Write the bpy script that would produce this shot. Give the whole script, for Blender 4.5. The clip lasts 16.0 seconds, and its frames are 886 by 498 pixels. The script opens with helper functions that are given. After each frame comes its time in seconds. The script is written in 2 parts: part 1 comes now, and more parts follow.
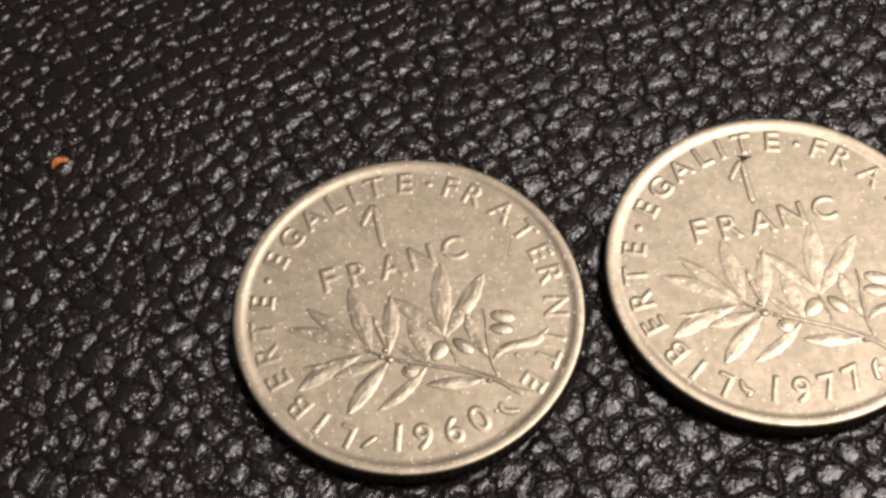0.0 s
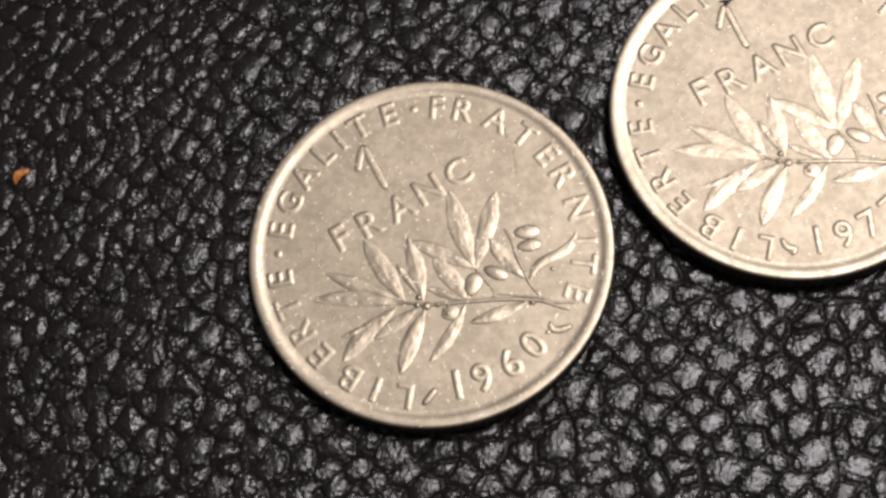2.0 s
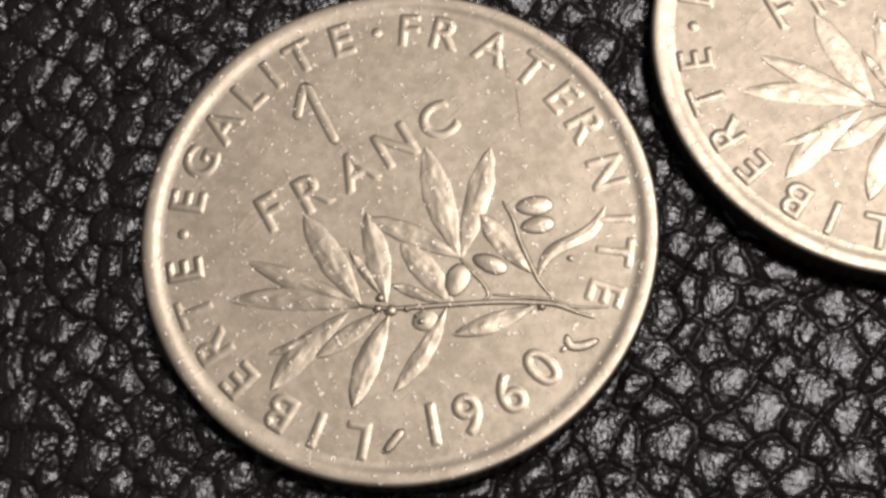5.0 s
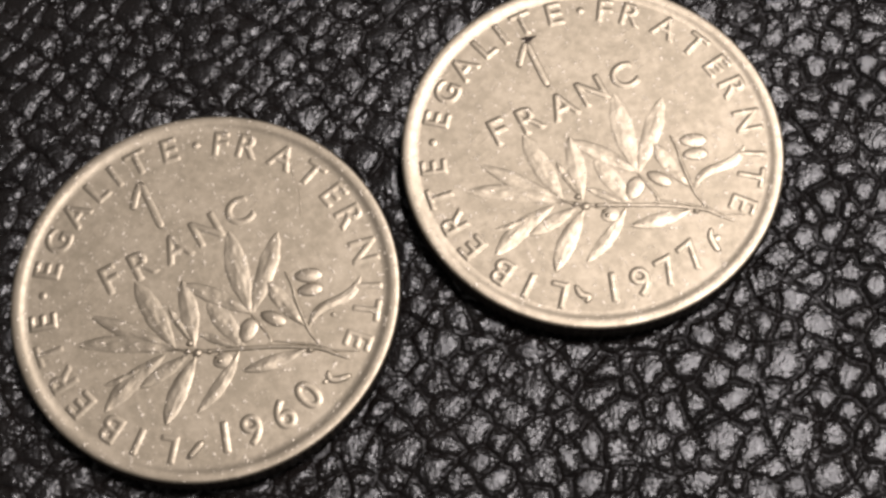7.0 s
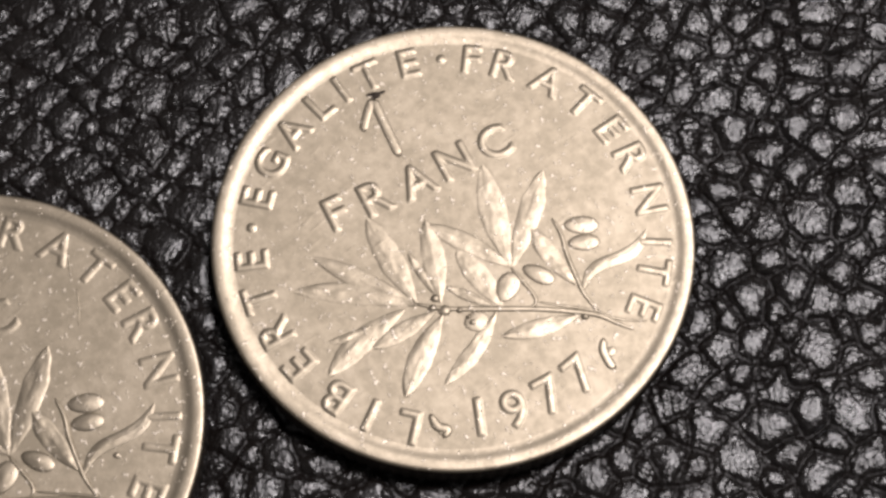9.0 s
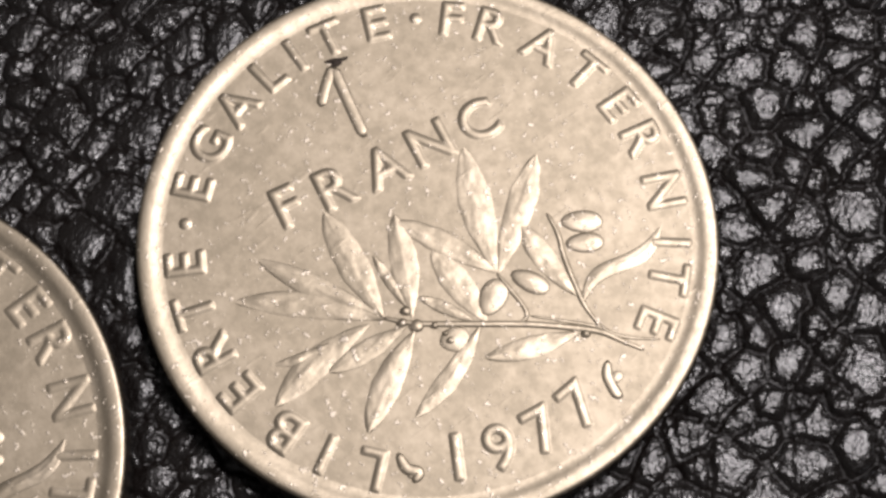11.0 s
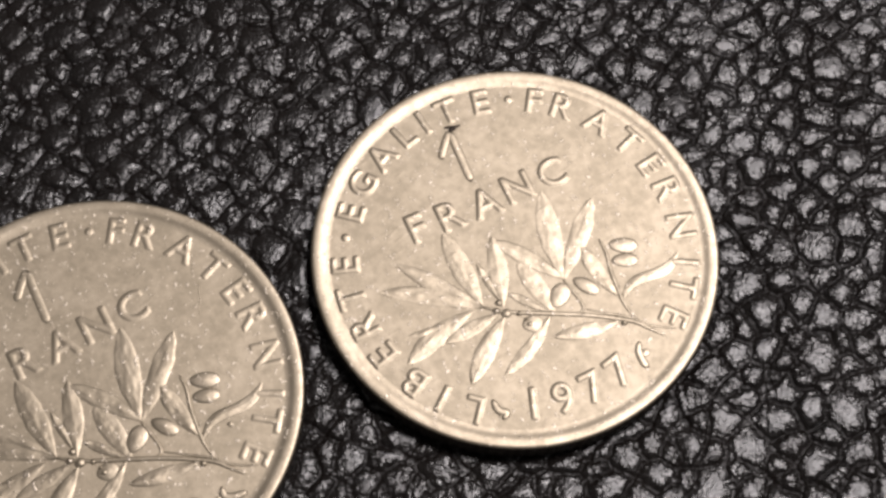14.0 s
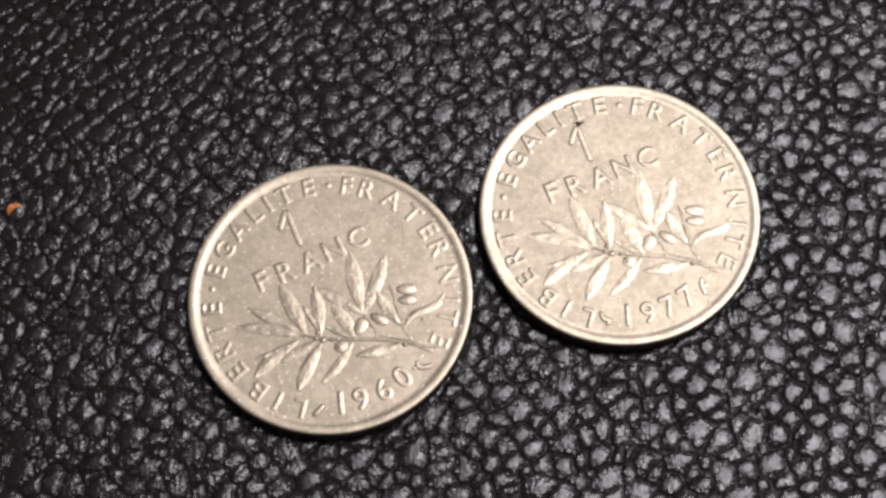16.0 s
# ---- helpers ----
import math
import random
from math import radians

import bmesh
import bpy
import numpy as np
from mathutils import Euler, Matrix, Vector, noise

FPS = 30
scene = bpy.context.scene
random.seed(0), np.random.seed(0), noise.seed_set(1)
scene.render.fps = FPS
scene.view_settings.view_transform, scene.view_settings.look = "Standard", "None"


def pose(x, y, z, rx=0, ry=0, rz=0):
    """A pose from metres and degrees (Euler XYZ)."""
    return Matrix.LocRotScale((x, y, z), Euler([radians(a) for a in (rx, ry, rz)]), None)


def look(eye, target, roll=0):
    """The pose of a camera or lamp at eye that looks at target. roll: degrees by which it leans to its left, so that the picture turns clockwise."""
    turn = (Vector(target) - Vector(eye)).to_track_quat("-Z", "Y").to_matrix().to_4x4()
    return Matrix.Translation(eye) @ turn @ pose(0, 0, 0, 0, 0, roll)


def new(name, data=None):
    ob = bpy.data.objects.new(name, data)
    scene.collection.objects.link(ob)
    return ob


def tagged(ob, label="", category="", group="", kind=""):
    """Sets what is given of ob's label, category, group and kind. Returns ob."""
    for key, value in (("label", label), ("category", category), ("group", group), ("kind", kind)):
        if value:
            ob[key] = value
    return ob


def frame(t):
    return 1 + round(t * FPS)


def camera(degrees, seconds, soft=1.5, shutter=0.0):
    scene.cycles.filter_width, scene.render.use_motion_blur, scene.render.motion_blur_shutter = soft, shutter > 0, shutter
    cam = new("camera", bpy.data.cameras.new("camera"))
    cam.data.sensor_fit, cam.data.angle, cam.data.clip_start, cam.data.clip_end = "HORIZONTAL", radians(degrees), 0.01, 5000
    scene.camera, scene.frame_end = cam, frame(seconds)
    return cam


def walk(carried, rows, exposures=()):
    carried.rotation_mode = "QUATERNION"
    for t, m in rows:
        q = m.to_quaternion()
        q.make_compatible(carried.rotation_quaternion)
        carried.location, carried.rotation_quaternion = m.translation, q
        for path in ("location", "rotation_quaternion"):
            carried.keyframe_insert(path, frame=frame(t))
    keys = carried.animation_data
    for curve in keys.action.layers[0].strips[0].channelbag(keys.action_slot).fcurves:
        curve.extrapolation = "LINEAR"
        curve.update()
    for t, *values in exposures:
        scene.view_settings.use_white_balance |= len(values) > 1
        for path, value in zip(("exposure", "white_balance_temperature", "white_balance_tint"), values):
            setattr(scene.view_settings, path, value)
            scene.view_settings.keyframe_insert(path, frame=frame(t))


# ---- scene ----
# two worn one-franc coins lying on pebbled black leather, seen close up

cam = camera(32.10, 16.0, soft=3.0)
PATH = [
    (0.0, pose(0.02658, -0.04031, 0.09403, 29.224, 1.974, 26.724)),
    (0.5, pose(0.02005, -0.03786, 0.09707, 25.679, 3.817, 20.943)),
    (1, pose(0.01703, -0.03413, 0.09764, 22.397, 4.814, 16.197)),
    (1.5, pose(0.01553, -0.03110, 0.09626, 19.752, 5.161, 13.465)),
    (2, pose(0.01553, -0.03086, 0.09536, 19.241, 4.598, 12.433)),
    (2.5, pose(0.01228, -0.02620, 0.08340, 18.515, 4.938, 12.274)),
    (3, pose(0.01154, -0.02238, 0.07231, 18.285, 4.247, 11.879)),
    (3.5, pose(0.01027, -0.02060, 0.06687, 18.374, 4.278, 11.826)),
    (3.7, pose(0.01084, -0.02114, 0.06574, 18.772, 4.340, 11.863)),
    (5.8, pose(0.01404, -0.02080, 0.07304, 17.701, 4.559, 13.515)),
    (6, pose(0.01612, -0.02301, 0.07677, 18.779, 4.570, 13.656)),
    (6.5, pose(0.02162, -0.02745, 0.08390, 20.462, 3.364, 13.054)),
    (7, pose(0.02500, -0.02859, 0.08853, 22.037, 2.319, 12.348)),
    (7.5, pose(0.02676, -0.02622, 0.08849, 23.653, 1.419, 11.614)),
    (8, pose(0.02697, -0.02298, 0.08423, 23.868, 0.201, 11.137)),
    (8.5, pose(0.02692, -0.01946, 0.07779, 23.265, -0.463, 11.128)),
    (9, pose(0.02646, -0.01556, 0.07087, 22.584, -0.350, 11.032)),
    (9.2, pose(0.02551, -0.01365, 0.06858, 21.761, -1.097, 10.908)),
    (11.3, pose(0.02623, -0.00768, 0.05970, 19.950, -0.358, 11.234)),
    (11.5, pose(0.02575, -0.00775, 0.05951, 20.275, -0.507, 11.225)),
    (12, pose(0.02588, -0.00733, 0.05881, 20.314, -0.213, 11.406)),
    (12.5, pose(0.02611, -0.00842, 0.06121, 20.465, 0.223, 11.812)),
    (13, pose(0.02612, -0.01144, 0.06700, 21.131, 0.429, 12.288)),
    (13.5, pose(0.02542, -0.01649, 0.07513, 22.242, -0.305, 12.799)),
    (14, pose(0.02428, -0.02090, 0.08438, 22.481, -0.748, 13.114)),
    (14.5, pose(0.02365, -0.02729, 0.09680, 21.895, -0.585, 14.183)),
    (15, pose(0.02433, -0.03358, 0.10870, 21.597, 0.246, 15.517)),
    (15.5, pose(0.02393, -0.03594, 0.11583, 21.046, 1.050, 16.367)),
    (16, pose(0.02288, -0.03683, 0.12351, 20.396, 0.905, 16.463)),
]
EXPOSURES = [(0.0, 0.16, 6900, 10), (0.5, 0.1, 6600, 10), (1.0, 0.05, 6450, 10), (2.0, 0.0, 6450, 10), (3.5, -0.1, 6450, 10), (6.0, -0.01, 6450, 10),
             (7.0, 0.02, 6500, 10), (9.0, -0.04, 6450, 10), (11.5, -0.06, 6450, 10), (12.5, -0.04, 6500, 10), (13.5, -0.02, 6520, 10), (14.5, 0.0, 6550, 10), (15.0, 0.04, 6450, 10),
             (15.5, 0.1, 6300, 10), (16.0, 0.14, 6180, 10)]
walk(cam, PATH, EXPOSURES)

# ---- world and light ----
MM = 0.001
world = bpy.data.worlds.new("dim_room")
scene.world = world
world.use_nodes = True
room = world.node_tree.nodes["Background"]
room.inputs["Color"].default_value = (1.0, 0.88, 0.80, 1)
room.inputs["Strength"].default_value = 0.08

lamp_data = bpy.data.lights.new("room_lamp", "AREA")
lamp_data.shape, lamp_data.size, lamp_data.energy = "DISK", 0.42, 15.6
lamp_data.color = (1.0, 0.865, 0.81)
lamp = new("room_lamp", lamp_data)
lamp.matrix_world = look((0.38, 0.45, 1.37), (0.012, 0.008, 0))


# ---- materials ----
def material(name):
    mat = bpy.data.materials.new(name)
    mat.use_nodes = True
    nodes, links = mat.node_tree.nodes, mat.node_tree.links
    return mat, nodes, links, nodes["Principled BSDF"]


def node(nodes, kind, **values):
    made = nodes.new(kind)
    for key, value in values.items():
        made.inputs[key].default_value = value
    return made


def ramp(nodes, links, source, stops):
    made = nodes.new("ShaderNodeValToRGB")
    elements = made.color_ramp.elements
    while len(elements) < len(stops):
        elements.new(0.5)
    for element, (place, value) in zip(elements, stops):
        element.position = place
        element.color = (*value, 1) if len(value) == 3 else (value[0], value[0], value[0], 1)
    links.new(source, made.inputs["Fac"])
    return made.outputs["Color"]


def nickel_material(name, dull, bright):
    mat, nodes, links, bsdf = material(name)
    skew = node(nodes, "ShaderNodeMapping", Rotation=(0.5, 0.35, 0.7))
    links.new(nodes.new("ShaderNodeTexCoord").outputs["Object"], skew.inputs["Vector"])
    place = skew.outputs["Vector"]
    patches = node(nodes, "ShaderNodeTexNoise", Scale=1900.0, Detail=5.0, Roughness=0.65)
    broad = node(nodes, "ShaderNodeTexNoise", Scale=380.0, Detail=5.0, Roughness=0.6)
    grain = node(nodes, "ShaderNodeTexNoise", Scale=6500.0, Detail=3.0, Roughness=0.6)
    chips = node(nodes, "ShaderNodeTexNoise", Scale=2900.0, Detail=2.5, Roughness=0.6)
    drawn = node(nodes, "ShaderNodeMapping")
    drawn.inputs["Scale"].default_value = (1.0, 0.08, 1.0)
    drawn.inputs["Rotation"].default_value = (0, 0, 0.6)
    scuffs = node(nodes, "ShaderNodeTexNoise", Scale=2600.0, Detail=2.0)
    for source in (patches, broad, grain, chips, drawn):
        links.new(place, source.inputs["Vector"])
    links.new(drawn.outputs["Vector"], scuffs.inputs["Vector"])
    tone = node(nodes, "ShaderNodeMath")
    tone.operation = "MULTIPLY_ADD"
    tone.inputs[1].default_value = 1.2
    half = node(nodes, "ShaderNodeMath")
    half.operation = "MULTIPLY"
    half.inputs[1].default_value = 0.45
    links.new(broad.outputs["Fac"], tone.inputs[0])
    links.new(patches.outputs["Fac"], tone.inputs[2])
    links.new(tone.outputs["Value"], half.inputs[0])
    colour = ramp(nodes, links, half.outputs["Value"], [(0.41, (0.465, 0.426, 0.342)), (0.5, (0.545, 0.499, 0.403)), (0.59, (0.62, 0.571, 0.468))])
    bsdf.inputs["Metallic"].default_value = 1.0
    rough = ramp(nodes, links, patches.outputs["Fac"], [(0.3, (dull,)), (0.7, (bright,))])
    pit_glints = ramp(nodes, links, chips.outputs["Fac"], [(0.625, (0.0,)), (0.685, (1.0,))])
    links.new(rough, bsdf.inputs["Roughness"])
    # pale colour in the pits paints their glints; the bump below dents them
    glint_mix = nodes.new("ShaderNodeMix")
    glint_mix.data_type = "RGBA"
    glint_mix.inputs["B"].default_value = (0.92, 0.87, 0.77, 1.0)
    links.new(pit_glints, glint_mix.inputs["Factor"])
    links.new(colour, glint_mix.inputs["A"])
    links.new(glint_mix.outputs["Result"], bsdf.inputs["Base Color"])
    lines = ramp(nodes, links, scuffs.outputs["Fac"], [(0.66, (0.0,)), (0.71, (1.0,))])
    first, total = node(nodes, "ShaderNodeMath"), node(nodes, "ShaderNodeMath")
    first.operation = total.operation = "MULTIPLY_ADD"
    first.inputs[1].default_value, total.inputs[1].default_value = 0.4, 0.3
    links.new(grain.outputs["Fac"], first.inputs[0])
    links.new(pit_glints, first.inputs[2])
    links.new(lines, total.inputs[0])
    links.new(first.outputs["Value"], total.inputs[2])
    bump = node(nodes, "ShaderNodeBump", Strength=0.6, Distance=0.00002)
    links.new(total.outputs["Value"], bump.inputs["Height"])
    links.new(bump.outputs["Normal"], bsdf.inputs["Normal"])
    return mat


def leather_material():
    mat, nodes, links, bsdf = material("black_leather")
    place = nodes.new("ShaderNodeTexCoord").outputs["Object"]
    broad = node(nodes, "ShaderNodeTexNoise", Scale=260.0, Detail=4.0)
    grain = node(nodes, "ShaderNodeTexNoise", Scale=7800.0, Detail=2.5, Roughness=0.55)
    drawn = node(nodes, "ShaderNodeMapping")
    drawn.inputs["Scale"].default_value = (1.0, 0.65, 1.0)
    drawn.inputs["Rotation"].default_value = (0, 0, 0.35)
    creases = node(nodes, "ShaderNodeTexNoise", Scale=5000.0, Detail=1.0, Roughness=0.5)
    for source in (broad, grain, drawn):
        links.new(place, source.inputs["Vector"])
    links.new(drawn.outputs["Vector"], creases.inputs["Vector"])
    colour = ramp(nodes, links, broad.outputs["Fac"], [(0.3, (0.0072, 0.0057, 0.0053)), (0.7, (0.012, 0.0097, 0.009))])
    links.new(colour, bsdf.inputs["Base Color"])
    bsdf.inputs["Specular Tint"].default_value = (0.86, 0.93, 1.0, 1.0)
    furrow_shade = nodes.new("ShaderNodeAttribute")
    furrow_shade.attribute_name = "furrow_shade"
    gloss_mix = node(nodes, "ShaderNodeMath")
    gloss_mix.operation = "MULTIPLY_ADD"
    gloss_mix.inputs[1].default_value = 0.35
    links.new(grain.outputs["Fac"], gloss_mix.inputs[0])
    links.new(furrow_shade.outputs["Fac"], gloss_mix.inputs[2])
    links.new(ramp(nodes, links, gloss_mix.outputs["Value"], [(0.1, (0.34,)), (0.55, (0.3,)), (1.0, (0.27,))]), bsdf.inputs["Roughness"])
    # specular level drops in the furrows, which puts their shade into the material
    links.new(ramp(nodes, links, furrow_shade.outputs["Fac"], [(0.04, (0.18,)), (0.3, (0.62,)), (0.65, (0.97,))]), bsdf.inputs["Specular IOR Level"])
    edge = ramp(nodes, links, creases.outputs["Fac"], [(0.3, (0.0,)), (0.7, (1.0,))])
    relief = node(nodes, "ShaderNodeMath")
    relief.operation = "MULTIPLY_ADD"
    relief.inputs[1].default_value = 1.3
    links.new(grain.outputs["Fac"], relief.inputs[0])
    links.new(edge, relief.inputs[2])
    bump = node(nodes, "ShaderNodeBump", Strength=1.0, Distance=0.000021)
    links.new(relief.outputs["Value"], bump.inputs["Height"])
    links.new(bump.outputs["Normal"], bsdf.inputs["Normal"])
    return mat


def plain_material(name, dark, light, rough):
    mat, nodes, links, bsdf = material(name)
    place = nodes.new("ShaderNodeTexCoord").outputs["Object"]
    grain = node(nodes, "ShaderNodeTexNoise", Scale=3000.0, Detail=4.0)
    links.new(place, grain.inputs["Vector"])
    links.new(ramp(nodes, links, grain.outputs["Fac"], [(0.35, dark), (0.65, light)]), bsdf.inputs["Base Color"])
    bsdf.inputs["Roughness"].default_value = rough
    bump = node(nodes, "ShaderNodeBump", Strength=0.4, Distance=0.00003)
    links.new(grain.outputs["Fac"], bump.inputs["Height"])
    links.new(bump.outputs["Normal"], bsdf.inputs["Normal"])
    return mat


NICKEL = nickel_material("worn_nickel", 0.575, 0.55)
POLISHED = nickel_material("rubbed_nickel", 0.52, 0.42)
RIMMED = nickel_material("rim_nickel", 0.5, 0.44)
LEATHER = leather_material()
ORANGE = plain_material("orange_scrap", (0.42, 0.13, 0.03), (0.75, 0.30, 0.09), 0.6)
# near-black colour stands in for the shade on the coins' sides
SHADED_SIDE = plain_material("shaded_side", (0.012, 0.009, 0.007), (0.035, 0.027, 0.02), 0.65)
GRIME = plain_material("dark_grime", (0.02, 0.015, 0.012), (0.06, 0.045, 0.035), 0.7)


# ---- helpers for meshes, in millimetres ----
def mesh_of(name, verts, faces, smooth=True):
    data = bpy.data.meshes.new(name)
    data.from_pydata([(x * MM, y * MM, z * MM) for x, y, z in verts], [], faces)
    if smooth:
        data.polygons.foreach_set("use_smooth", [True] * len(data.polygons))
    data.update()
    return data


def part(name, data, mat, parent, label=""):
    if not data.materials:
        data.materials.append(mat)
    ob = new(name, data)
    ob.parent = parent
    return tagged(ob, label)


# ---- leather ----
COIN_THICK, RIM_UP = 1.79, 0.12
BOTTOM = RIM_UP - COIN_THICK
B_X, B_Y = 21.62, 14.25
POSE_B = pose(B_X * MM, B_Y * MM, 0, 0, 0, -4.41)


def value_noise(x, y, size, seed):
    """Smooth noise from -1 to 1 with features of that size."""
    table = np.random.default_rng(seed).uniform(-1, 1, (256, 256))
    u, v = x / size + 64, y / size + 64
    i, j = np.floor(u).astype(int), np.floor(v).astype(int)
    a, b = u - i, v - j
    a, b = a * a * (3 - 2 * a), b * b * (3 - 2 * b)
    at = lambda m, n: table[m % 256, n % 256]
    return (at(i, j) * (1 - a) + at(i + 1, j) * a) * (1 - b) + (at(i, j + 1) * (1 - a) + at(i + 1, j + 1) * a) * b


def pebbles(x, y, size, vary, seed):
    """Cells of about that size whose larger ones push the smaller aside: for each place the gap to the second nearest cell, the way
    from the nearest centre, and three random numbers of that cell."""
    rng = np.random.default_rng(seed)
    jitter, chance = rng.uniform(0.16, 0.84, (256, 256, 2)), rng.uniform(-1, 1, (256, 256, 3))
    bulk = vary * rng.uniform(-1, 1, (256, 256))
    u, v = x / size + 96, y / size + 96
    i, j = np.floor(u).astype(int), np.floor(v).astype(int)
    first, second = np.full(u.shape, 9.0), np.full(u.shape, 9.0)
    du, dv, cell = np.zeros(u.shape), np.zeros(u.shape), np.zeros(u.shape + (3,))
    for m in range(-2, 3):
        for n in range(-2, 3):
            at = (i + m) % 256, (j + n) % 256
            spot = jitter[at]
            p, q = u - (i + m + spot[..., 0]), v - (j + n + spot[..., 1])
            d = np.hypot(p, q) - bulk[at]
            near = d < first
            second = np.where(near, first, np.minimum(second, d))
            first = np.where(near, d, first)
            du, dv = np.where(near, p, du), np.where(near, q, dv)
            cell[near] = chance[at][near]
    return (second - first) * size, du * size, dv * size, cell


def smooth(a, lo, hi):
    s = np.clip((a - lo) / (hi - lo), 0, 1)
    return s * s * (3 - 2 * s)


def leather_height(x, y):
    wx = x + 0.3 * value_noise(x, y, 2.6, 3) + 0.07 * value_noise(x, y, 0.7, 4)
    wy = y + 0.3 * value_noise(x, y, 2.6, 5) + 0.07 * value_noise(x, y, 0.7, 6)
    c, s = math.cos(radians(62)), math.sin(radians(62))
    u, v = (wx * c + wy * s) / 1.12, (-wx * s + wy * c) / 0.94
    # plump round pebbles of mixed size that meet in narrow furrows
    gap, du, dv, cell = pebbles(u, v, 1.64, 0.25, 11)
    deep = np.clip(0.95 + 0.3 * value_noise(x, y, 4.0, 8) + 0.35 * value_noise(x, y, 1.3, 15), 0.4, 1.5)
    top = np.clip(gap / 0.7, 0, 1)
    height = 0.1 - (0.07 + 0.03 * cell[..., 0]) * np.minimum(du * du + dv * dv, 1.7)
    height -= 0.18 * deep * (1 - np.clip(gap / 0.62, 0, 1)) ** 2
    height += 0.05 * cell[..., 0] * top + 0.035 * top * (du * cell[..., 1] + dv * cell[..., 2])
    # fine wrinkles that cut the pebbles' shoulders and crowd the furrows
    fine, _, _, chance = pebbles(wx + 0.35 * wy, wy * 1.1, 0.5, 0.16, 12)
    bead = 1 - (1 - np.clip(fine / 0.26, 0, 1)) ** 2
    low = 1 - smooth(gap, 0.3, 1.25)
    split = np.clip(0.2 + 0.7 * value_noise(x, y, 1.5, 13), 0.0, 1)
    height += (0.075 * low + 0.015 * split) * (bead - 1) + (0.035 * low + 0.006) * chance[..., 0] * bead
    # folds that run across the furrows
    height += 0.04 * low * value_noise(x - 0.3 * y, y + 0.2 * x, 0.24, 14)
    height += 0.008 * value_noise(x + 0.4 * y, y * 0.8, 0.24, 9) + 0.1 * value_noise(x, y, 9.0, 10)
    # mask for the furrows' painted shade: low in them, full on pebble tops
    furrow_shade = smooth(gap, 0.0, 0.32) * (1 - (0.5 * low + 0.3 * split) * (1 - bead))
    # the hide sags gently away on the side far from the lamp
    out = np.clip(12 - x, 0, 70)
    sag = 0.0027 * np.minimum(out, 12) ** 2 + 0.065 * np.clip(out - 12, 0, 70)
    base = BOTTOM - 0.0025 * np.clip(-8 - x, 0, 40) ** 2 - sag * smooth(y, 6, 32)
    top = base + 0.1 + height
    for cx, cy in ((0, 0), (B_X, B_Y)):
        under = 1 - smooth(np.hypot(x - cx, y - cy), 11.95, 12.8)
        top = np.where(under > 0, top * (1 - under) + np.minimum(top, base - 0.004) * under, top)
    return top, furrow_shade


def spaced(lo, hi, step, reach):
    """Even steps from lo to hi, with growing steps outside them."""
    inner = list(np.arange(lo, hi, step))
    grow, out = step, []
    while sum(out) < reach:
        grow *= 1.22
        out.append(grow)
    below, above = lo - np.cumsum(out)[::-1], inner[-1] + np.cumsum(out)
    return np.concatenate([below, inner, above])


def build_leather():
    xs, ys = spaced(-47, 55, 0.1, 90), spaced(-30, 47, 0.1, 90)
    x, y = np.meshgrid(xs, ys)
    z, furrow_shade = leather_height(x, y)
    rows, cols = x.shape
    k = np.arange(rows * cols).reshape(rows, cols)
    quads = np.stack([k[:-1, :-1], k[:-1, 1:], k[1:, 1:], k[1:, :-1]], -1).reshape(-1, 4)
    data = bpy.data.meshes.new("leather_surface")
    data.vertices.add(rows * cols)
    data.vertices.foreach_set("co", (np.stack([x, y, z], -1) * MM).ravel())
    data.loops.add(quads.size)
    data.loops.foreach_set("vertex_index", quads.ravel())
    data.polygons.add(len(quads))
    data.polygons.foreach_set("loop_start", np.arange(0, quads.size, 4))
    data.polygons.foreach_set("use_smooth", np.ones(len(quads), bool))
    data.update(calc_edges=True)
    data.attributes.new("furrow_shade", "FLOAT", "POINT").data.foreach_set("value", furrow_shade.ravel().astype(np.float32))
    data.materials.append(LEATHER)
    return tagged(new("leather_surface", data), "black pebbled leather with deep creases, softly shiny", "leather", kind="structure")


build_leather()


# ---- coins ----
GLYPHS = {}


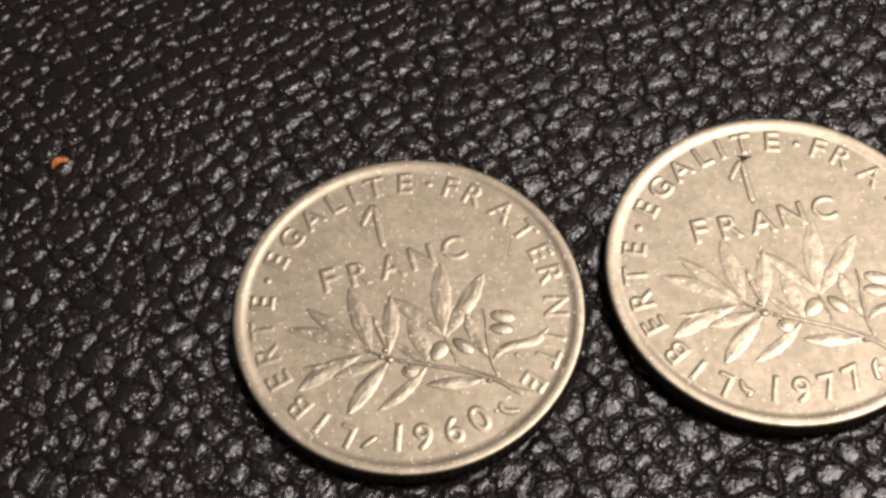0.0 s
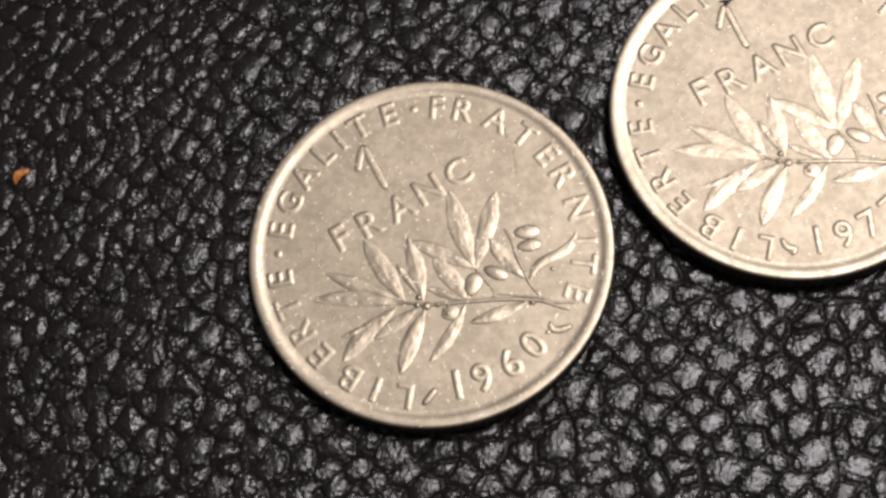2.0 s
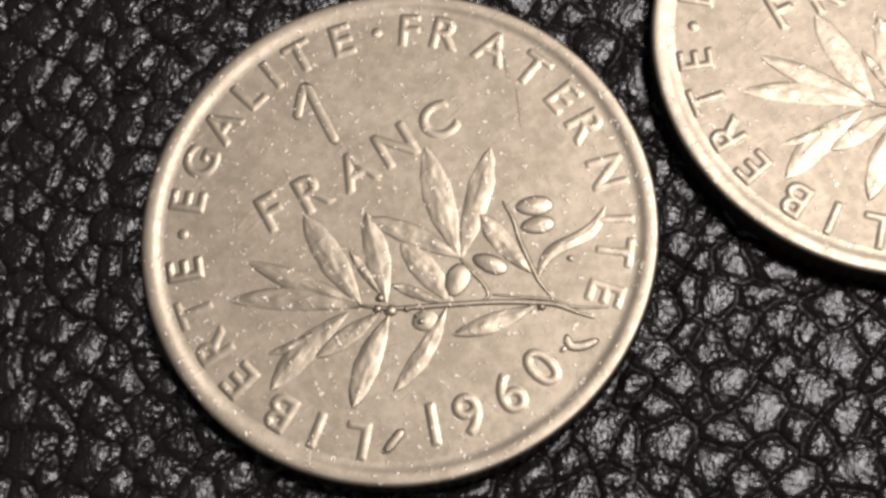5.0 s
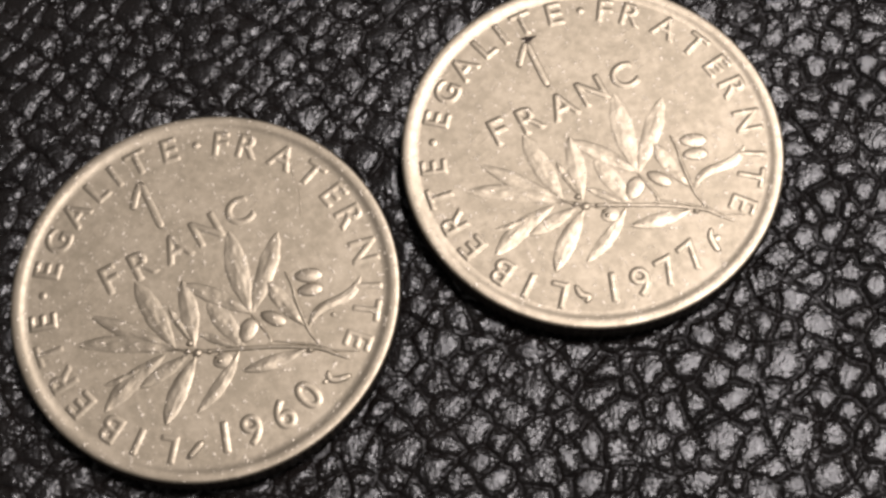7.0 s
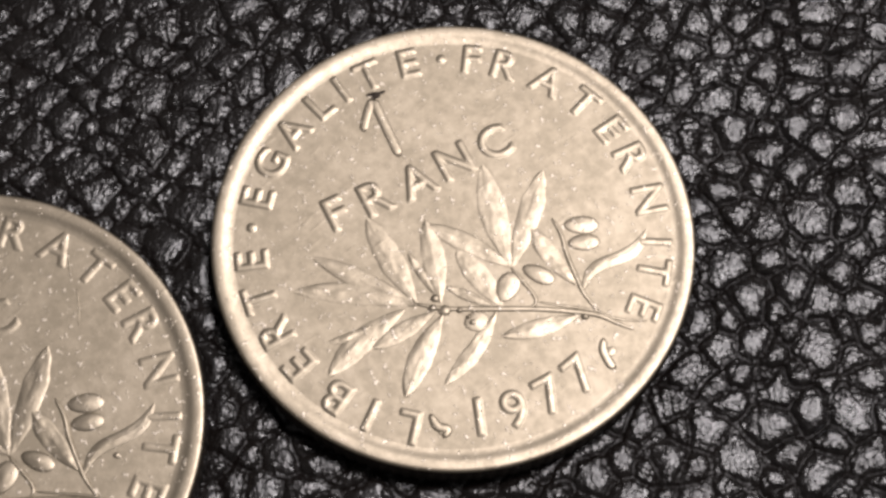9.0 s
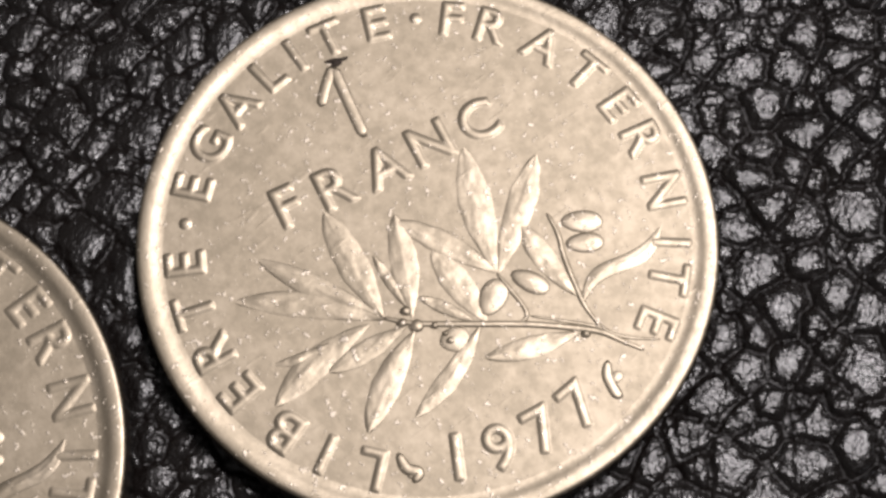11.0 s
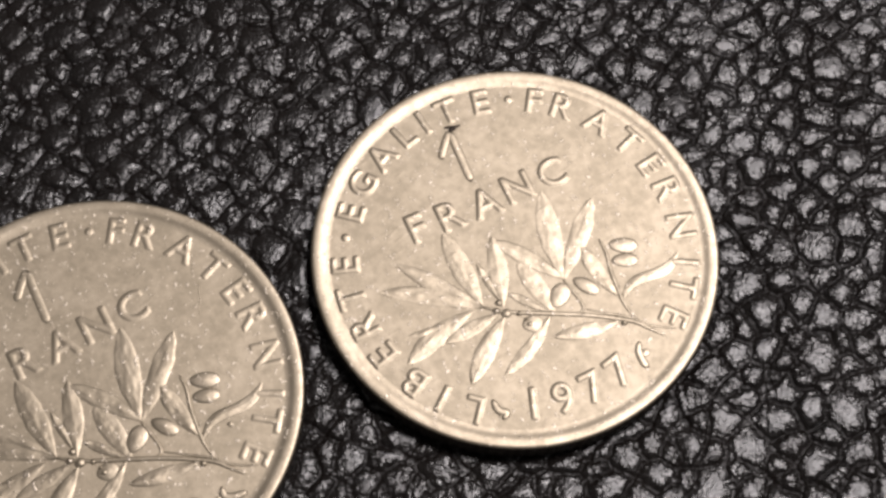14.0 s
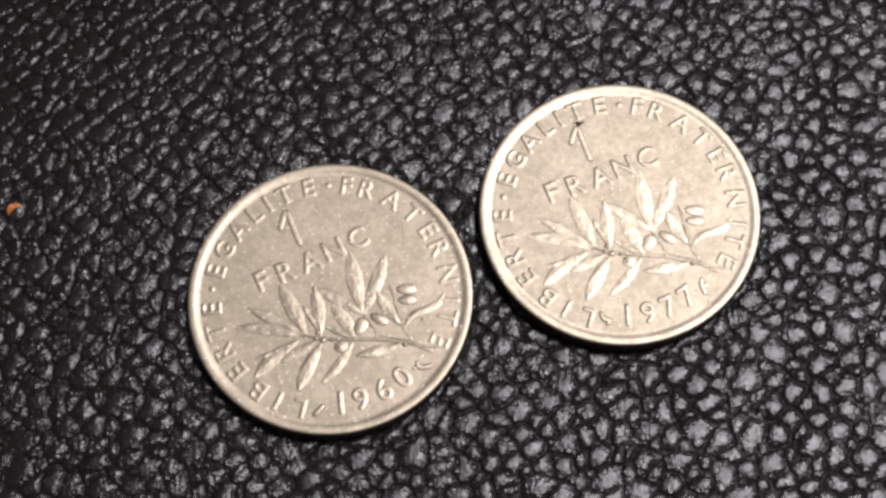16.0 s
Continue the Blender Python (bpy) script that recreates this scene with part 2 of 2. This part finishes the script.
def glyph(char, tall):
    """A softly raised character of that height, as struck in metal, centred on its own middle."""
    if (char, tall) in GLYPHS:
        return GLYPHS[char, tall]
    text = bpy.data.curves.new("letter", "FONT")
    text.body, text.size, text.fill_mode, text.resolution_u = char, 1.0, "NONE", 6
    ob = new("letter", text)
    bpy.context.view_layer.update()
    wire = bpy.data.meshes.new_from_object(ob.evaluated_get(bpy.context.evaluated_depsgraph_get()))
    bpy.data.objects.remove(ob)
    spots = np.array([v.co[:2] for v in wire.vertices])
    ends = np.array([e.vertices[:] for e in wire.edges])
    middle = (spots.max(0) + spots.min(0)) / 2
    scale = (tall - 0.16) / (spots.max(0) - spots.min(0))[1] if char != "." else 2.6
    spots = (spots - middle) * scale
    a, b = spots[ends[:, 0]], spots[ends[:, 1]]
    step = 0.04
    reach = np.abs(spots).max(0) + 0.36
    xs, ys = np.arange(-reach[0], reach[0] + step, step), np.arange(-reach[1], reach[1] + step, step)
    x, y = np.meshgrid(xs, ys)
    far, inside = np.full(x.shape, 9.0), np.zeros(x.shape, int)
    for (ax, ay), (bx, by) in zip(a, b):
        dx, dy = bx - ax, by - ay
        t = np.clip(((x - ax) * dx + (y - ay) * dy) / (dx * dx + dy * dy + 1e-12), 0, 1)
        far = np.minimum(far, np.hypot(x - ax - t * dx, y - ay - t * dy))
        if abs(dy) > 1e-9:
            inside += ((ay > y) != (by > y)) & (x < ax + (y - ay) * dx / dy)
    depth = np.where(inside % 2 == 1, far, -far)
    rise = np.clip((depth + 0.12) / 0.22, 0, 1)
    high = 0.068 * rise * (2 - rise)
    for _ in range(3):
        high[1:-1, 1:-1] = (high[1:-1, 1:-1] * 2 + high[:-2, 1:-1] + high[2:, 1:-1] + high[1:-1, :-2] + high[1:-1, 2:]) / 6
    high -= 0.006
    rows, cols = x.shape
    k = np.arange(rows * cols).reshape(rows, cols)
    quads = np.stack([k[:-1, :-1], k[:-1, 1:], k[1:, 1:], k[1:, :-1]], -1).reshape(-1, 4)
    quads = quads[(high.ravel()[quads] > -0.006).any(1)]
    used, index = np.unique(quads, return_inverse=True)
    verts = np.stack([x.ravel(), y.ravel(), high.ravel()], -1)[used]
    data = mesh_of("letter", verts.tolist(), index.reshape(-1, 4).tolist())
    GLYPHS[char, tall] = data
    return data


def letter(coin, char, x, y, turn, tall, label=""):
    ob = part("dot" if char == "." else "digit" if char.isdigit() else "letter", glyph(char, tall), POLISHED, coin, label)
    ob.matrix_local = pose(x * MM, y * MM, 0, 0, 0, turn)
    return ob


def sweep(coin, name, points, radius, high, end=0.6):
    """A rounded ridge along a smooth line through the points, thinner at its ends."""
    line, n = [], len(points)
    for i in range(n - 1):
        p0, p1, p2, p3 = (Vector((*points[max(0, min(n - 1, k))], 0)) for k in (i - 1, i, i + 1, i + 2))
        for s in range(6):
            t = s / 6
            line.append(0.5 * (2 * p1 + (p2 - p0) * t + (2 * p0 - 5 * p1 + 4 * p2 - p3) * t * t + (3 * p1 - p0 - 3 * p2 + p3) * t ** 3))
    line.append(Vector((*points[-1], 0)))
    verts, faces, across = [], [], 8
    last = len(line) - 1
    for i, p in enumerate(line):
        way = (line[min(last, i + 1)] - line[max(0, i - 1)]).normalized()
        side = Vector((-way.y, way.x, 0))
        u = i / last
        thin = min(1.0, end + (1 - end) * 4 * min(u, 1 - u))
        if i in (0, last):
            p, thin = p + way * radius * 0.3 * (1 if i else -1), thin * 0.35
        for k in range(across + 1):
            a = math.pi * k / across
            q = p + side * math.cos(a) * radius * thin
            verts.append((q.x, q.y, math.sin(a) * high * thin ** 0.5 - 0.015))
    for i in range(last):
        for k in range(across):
            a = i * (across + 1) + k
            faces.append((a, a + across + 1, a + across + 2, a + 1))
    for i in (0, last):
        ring = [i * (across + 1) + k for k in range(across + 1)]
        faces.append(tuple(ring if i == 0 else ring[::-1]))
    return part(name, mesh_of(name, verts, faces), POLISHED, coin)


def leaf(coin, tip, root, bend, wide, high=0.046, hook=0.0):
    """A pointed leaf in low relief, folded along its midrib and steep at its edges, bent sideways by that much at its middle."""
    tip, root = Vector((*tip, 0)), Vector((*root, 0))
    way = root - tip
    side = Vector((-way.y, way.x, 0)).normalized()
    verts, faces, n, m = [], [], 30, 20
    for i in range(n + 1):
        u = i / n
        middle = tip + way * u + side * (bend * 4 * u * (1 - u) + hook * math.sin(2 * math.pi * u))
        half = wide * (1 + 0.12 * noise.noise((7 * u, tip.x, tip.y))) * (math.sin(math.pi * u ** 0.85) ** 0.85 if 0 < u < 1 else 0) + 0.05
        for k in range(m + 1):
            v = 2 * k / m - 1
            q = middle + side * v * half
            fold = 0.18 * noise.noise((2.2 * u, tip.x + 4, tip.y))
            lift = 0.5 * (1 - abs(v) ** 6) + 0.55 * max(0, 1 - abs(v - fold) / (1 + abs(fold))) * (0.55 + 0.45 * math.sin(math.pi * u))
            lift += 0.55 * noise.noise((q.x * 1.1, q.y * 1.1, 0.5 + tip.x)) * (1 - v * v)
            lift += 0.28 * noise.noise((q.x * 4.0, q.y * 4.0, 2.5)) * (1 - v * v)
            lift += 0.14 * noise.noise((q.x * 9.0, q.y * 9.0, 6.5)) * (1 - v * v)
            lift += 0.16 * v * math.sin(5 * u + wide * 9) * (1 - v * v)
            verts.append((q.x, q.y, (high * lift - 0.012) if abs(v) < 1 else -0.02))
    for i in range(n):
        for k in range(m):
            a = i * (m + 1) + k
            faces.append((a, a + m + 1, a + m + 2, a + 1))
    return part("leaf", mesh_of("leaf", verts, faces), POLISHED, coin)


def olive(coin, x, y, long, short, turn, high=0.085, name="olive"):
    """A low egg-shaped fruit."""
    verts, faces, rings, n = [(x, y, high)], [], 6, 22
    c, s = math.cos(radians(turn)), math.sin(radians(turn))
    for r in range(1, rings + 1):
        a = r / rings * math.pi / 2
        for k in range(n):
            b = 2 * math.pi * k / n
            p, q = long * math.sin(a) * math.cos(b), short * math.sin(a) * math.sin(b) * (1 + 0.12 * math.cos(b))
            verts.append((x + p * c - q * s, y + p * s + q * c, high * math.cos(a) - 0.02))
    faces += [(0, 1 + k, 1 + (k + 1) % n) for k in range(n)]
    for r in range(rings - 1):
        for k in range(n):
            a, b = 1 + r * n + k, 1 + r * n + (k + 1) % n
            faces.append((a, a + n, b + n, b))
    return part(name, mesh_of(name, verts, faces), POLISHED, coin)


def turned(name, profile):
    """A ring or disc turned from a profile of radius and height, reeded where it is widest; a radius of nought closes it."""
    n, verts, faces = 520, [], []
    closed = [k for k in (0, -1) if profile[k][0] == 0]
    rows = [p for p in profile if p[0] > 0]
    for r, z in rows:
        for k in range(n):
            a = 2 * math.pi * k / n
            reed = 0.035 * (1 if k % 4 < 2 else -1) if r >= 12.105 else 0
            verts.append(((r + reed) * math.cos(a), (r + reed) * math.sin(a), z))
    for i in range(len(rows) - 1):
        for k in range(n):
            a, b = i * n + k, i * n + (k + 1) % n
            faces.append((a, a + n, b + n, b))
    for end in closed:
        middle, ring = len(verts), 0 if end == 0 else (len(rows) - 1) * n
        verts.append((0, 0, profile[end][1]))
        for k in range(n):
            pair = (ring + k, ring + (k + 1) % n)
            faces.append((middle, *(pair if end == 0 else pair[::-1])))
    return mesh_of(name, verts, faces)


DISC = turned("disc", [(0.0, 0.0), (3, 0.0), (6, 0.0), (9, 0.0), (10.4, 0.0), (10.98, 0.001)])
RIM = turned("rim", [(10.98, 0.001), (11.14, 0.009), (11.28, 0.029), (11.4, 0.057), (11.5, 0.078), (11.6, 0.09), (11.74, 0.096), (11.9, 0.094),
                     (12.0, 0.08), (12.06, 0.045), (12.09, -0.01), (12.09, -0.06)])
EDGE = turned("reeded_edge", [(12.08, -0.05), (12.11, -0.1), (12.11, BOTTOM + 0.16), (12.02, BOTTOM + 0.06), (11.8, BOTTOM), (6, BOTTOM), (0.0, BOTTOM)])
MOTTO = "LIBERTE.EGALITE.FRATERNITE"
MOTTO_TURN = (-87.0, -97.7, -108.5, -122.3, -134.0, -145.0, -156.9, -166.9, -176.4, 172.2, 160.3, 148.6, 140.6, 131.2, 118.8,
              109.0, 99.9, 89.8, 76.2, 63.6, 51.7, 41.2, 27.0, 13.7, 4.9, -6.8)
WORD = ((-6.0, -0.38), (-4.35, 0.98), (-2.62, 2.45), (-1.05, 4.02), (0.64, 5.6))


def franc_coin(m, date, marks, worn, label):
    coin = new("coin")
    coin.matrix_world = m
    tagged(coin, label, "coin", "one-franc coins")
    part("disc", DISC, NICKEL, coin)
    part("rim", RIM, RIMMED, coin, "raised rim rubbed bright")
    part("reeded_edge", EDGE, SHADED_SIDE, coin, "reeded edge painted near black for its shade")
    low = 0.55 if worn else 0.82
    for i, (char, a) in enumerate(zip(MOTTO, MOTTO_TURN)):
        x, y = 10.12 * math.cos(radians(a)), 10.12 * math.sin(radians(a))
        letter(coin, char, x, y, a - 90, 1.72).scale.z = worn.get(i, low)
    for char, (x, y) in zip("FRANC", WORD):
        letter(coin, char, x, y, 42, 1.9).scale.z = low
    for char, a in date:
        x, y = 9.45 * math.cos(radians(a)), 9.45 * math.sin(radians(a))
        letter(coin, char, x, y, a + 90, 1.95).scale.z = 0.7 if worn else 0.85
    # the large figure one
    numeral = sweep(coin, "numeral", [(-6.05, 6.28), (-5.0, 4.98), (-3.85, 3.58)], 0.27, 0.075, 1.0)
    sweep(numeral, "flag", [(-6.1, 6.28), (-6.1, 5.35), (-6.02, 4.45)], 0.26, 0.075, 0.9)
    numeral.scale.z = low
    # the olive branch
    branch = sweep(coin, "olive_branch", [(-0.77, -4.0), (0.67, -3.84), (2.83, -3.25), (5.0, -2.65), (6.77, -2.3), (7.94, -2.16), (8.86, -2.3), (9.76, -2.42)], 0.15, 0.075)
    branch.scale.z = 1.2 if worn else 1.0
    tagged(branch, "raised olive branch with leaves and fruit")
    leaf(branch, (-6.79, -4.98), (-0.7, -4.04), 0.21, 0.58)
    leaf(branch, (-6.42, -3.0), (-0.97, -3.92), -0.04, 0.49)
    leaf(branch, (-4.45, -0.22), (-0.78, -3.95), -0.04, 0.68)
    leaf(branch, (-1.59, 0.47), (0.37, -3.66), 0.04, 0.61)
    leaf(branch, (-1.92, -1.52), (-0.02, -3.28), -0.01, 0.21)
    leaf(branch, (-1.46, 0.2), (3.17, -0.83), 0.08, 0.54)
    leaf(branch, (0.35, -0.67), (3.33, -3.01), 0.03, 0.63)
    leaf(branch, (0.39, -2.74), (2.9, -3.14), 0.02, 0.26)
    leaf(branch, (0.38, 4.21), (3.17, -0.83), -0.12, 0.72)
    leaf(branch, (3.43, 4.73), (3.28, -0.8), 0.0, 0.64)
    leaf(branch, (3.57, 1.52), (6.57, -0.91), -0.1, 0.51)
    leaf(branch, (9.24, 2.93), (6.9, -1.31), -0.12, 0.38, hook=0.36)
    leaf(branch, (3.68, -4.49), (7.12, -2.37), -0.09, 0.46)
    leaf(branch, (1.67, -7.61), (3.12, -3.27), -0.21, 0.43)
    leaf(branch, (0.0, -8.73), (0.61, -4.18), 0.12, 0.61)
    leaf(branch, (-3.86, -8.71), (-1.24, -4.41), 0.22, 0.64)
    leaf(branch, (-4.4, -7.1), (-2.57, -5.62), -0.14, 0.21)
    leaf(branch, (-2.21, -6.77), (0.21, -4.1), -0.04, 0.46)
    olive(branch, 6.02, 2.3, 0.92, 0.52, 16)
    olive(branch, 6.36, 1.42, 0.84, 0.47, 20)
    olive(branch, 3.3, -1.92, 0.88, 0.6, 80)
    olive(branch, 4.6, -0.85, 0.9, 0.47, -10)
    olive(branch, 2.28, -4.08, 0.66, 0.56, 30, 0.07)
    for x, y, size in ((2.12, -4.18, 0.22), (1.85, -3.95, 0.16), (0.01, -3.47, 0.25), (0.02, -4.0, 0.25), (0.62, -3.96, 0.33), (1.32, -3.74, 0.19), (7.34, -2.41, 0.22)):
        olive(branch, x, y, size, size * 0.86, 30, 0.11, "bud")
    sweep(branch, "twig", [(4.53, 2.24), (5.17, 1.52), (5.72, 0.53), (6.45, -0.52), (7.04, -1.27), (7.91, -2.0)], 0.13, 0.075)
    sweep(branch, "twig", [(3.21, -0.89), (3.86, -1.38), (4.58, -1.92), (4.85, -2.33), (4.67, -2.68)], 0.11, 0.07)
    sweep(branch, "twig", [(5.0, -2.28), (6.27, -2.13), (7.74, -1.98), (8.5, -2.1), (9.3, -2.04), (10.3, -1.8)], 0.09, 0.05)
    # mint marks beside the date
    for line, (x, y, size) in marks:
        sign = sweep(coin, "mint_mark", line, 0.25, 0.08, 0.6)
        olive(sign, x, y, size, size * 0.7, 50, 0.055, "bulge")
    return coin


first = franc_coin(Matrix.Identity(4), (("1", -66.9), ("9", -56.8), ("6", -44.4), ("0", -33.0)),
           [([(8.72, -3.5), (8.98, -3.9), (9.5, -3.82), (10.12, -3.42)], (8.7, -4.15, 0.22)),
            ([(2.45, -9.23), (2.21, -9.69), (1.91, -10.35)], (1.98, -10.2, 0.34))], {3: 0.6, 4: 0.4, 5: 0.45, 6: 0.8},
           "worn silvery nickel coin dated 1960, flat on black leather")
second = franc_coin(POSE_B, (("1", -67.2), ("9", -56.6), ("7", -45.4), ("7", -34.2)),
                    [([(8.48, -3.32), (8.62, -3.9), (9.07, -4.44), (9.34, -4.55)], (8.95, -3.85, 0.36)),
                     ([(1.41, -9.26), (1.86, -9.7), (2.36, -9.72), (2.3, -10.1)], (2.2, -9.8, 0.33))], {},
                    "brighter silvery nickel coin dated 1977, lying beside another on black leather")


# wear on the older coin: two long scratches and a small dent
sweep(first, "scratch", [(2.85, 9.9), (3.2, 9.1), (3.5, 8.35)], 0.05, 0.045, 0.3)
sweep(first, "scratch", [(3.95, 7.95), (4.3, 7.05), (4.62, 5.98)], 0.055, 0.045, 0.2)
olive(first, 8.16, 0.13, 0.2, 0.17, 0, 0.06, "dent")


def grime_spot(coin):
    verts, faces, n = [(0, 0, 0.09)], [], 14
    for k in range(n):
        a = 2 * math.pi * k / n
        r = 1 + 0.35 * math.sin(3 * a + 0.5) + 0.2 * math.sin(5 * a)
        verts.append((0.42 * r * math.cos(a), 0.2 * r * math.sin(a), -0.01))
    faces = [(0, 1 + k, 1 + (k + 1) % n) for k in range(n)]
    ob = part("grime_spot", mesh_of("grime_spot", verts, faces), GRIME, coin, "dark speck of grime")
    ob.matrix_local = pose(-6.0 * MM, 6.6 * MM, 0.05 * MM, 0, 0, 30)


grime_spot(second)


# ---- small scrap on the leather ----
def scrap():
    verts, faces, n, m = [], [], 8, 4
    for layer in (0, 1):
        for i in range(n + 1):
            u = i / n
            x, y = 1.25 * (u - 0.5), 0.22 * math.sin(3.0 * u + 0.4)
            half = 0.2 + 0.09 * math.sin(5 * u) + (0.05 if i % 2 else 0)
            for k in range(m + 1):
                v = 2 * k / m - 1
                verts.append((x + 0.1 * v, y + v * half, 0.13 * math.sin(math.pi * u) + 0.06 * v * v + 0.09 * layer))
    w = m + 1
    half_count = (n + 1) * w
    for i in range(n):
        for k in range(m):
            a = i * w + k
            faces.append((a, a + 1, a + w + 1, a + w))
            b = a + half_count
            faces.append((b, b + w, b + w + 1, b + 1))
    border = [k for k in range(w)] + [i * w + m for i in range(1, n + 1)] + [n * w + k for k in range(m - 1, -1, -1)] + [i * w for i in range(n - 1, 0, -1)]
    for a, b in zip(border, border[1:] + border[:1]):
        faces.append((a, a + half_count, b + half_count, b))
    data = mesh_of("paper_scrap", verts, faces, False)
    data.materials.append(ORANGE)
    ob = new("paper_scrap", data)
    x, y = np.meshgrid(np.linspace(-30.4, -29.4, 9), np.linspace(0.1, 1.1, 9))
    ob.matrix_world = pose(-29.9 * MM, 0.6 * MM, float(leather_height(x, y)[0].mean()) * MM, 0, 0, 60)
    tagged(ob, "tiny curled orange scrap lying in the leather grain", "scrap")


scrap()
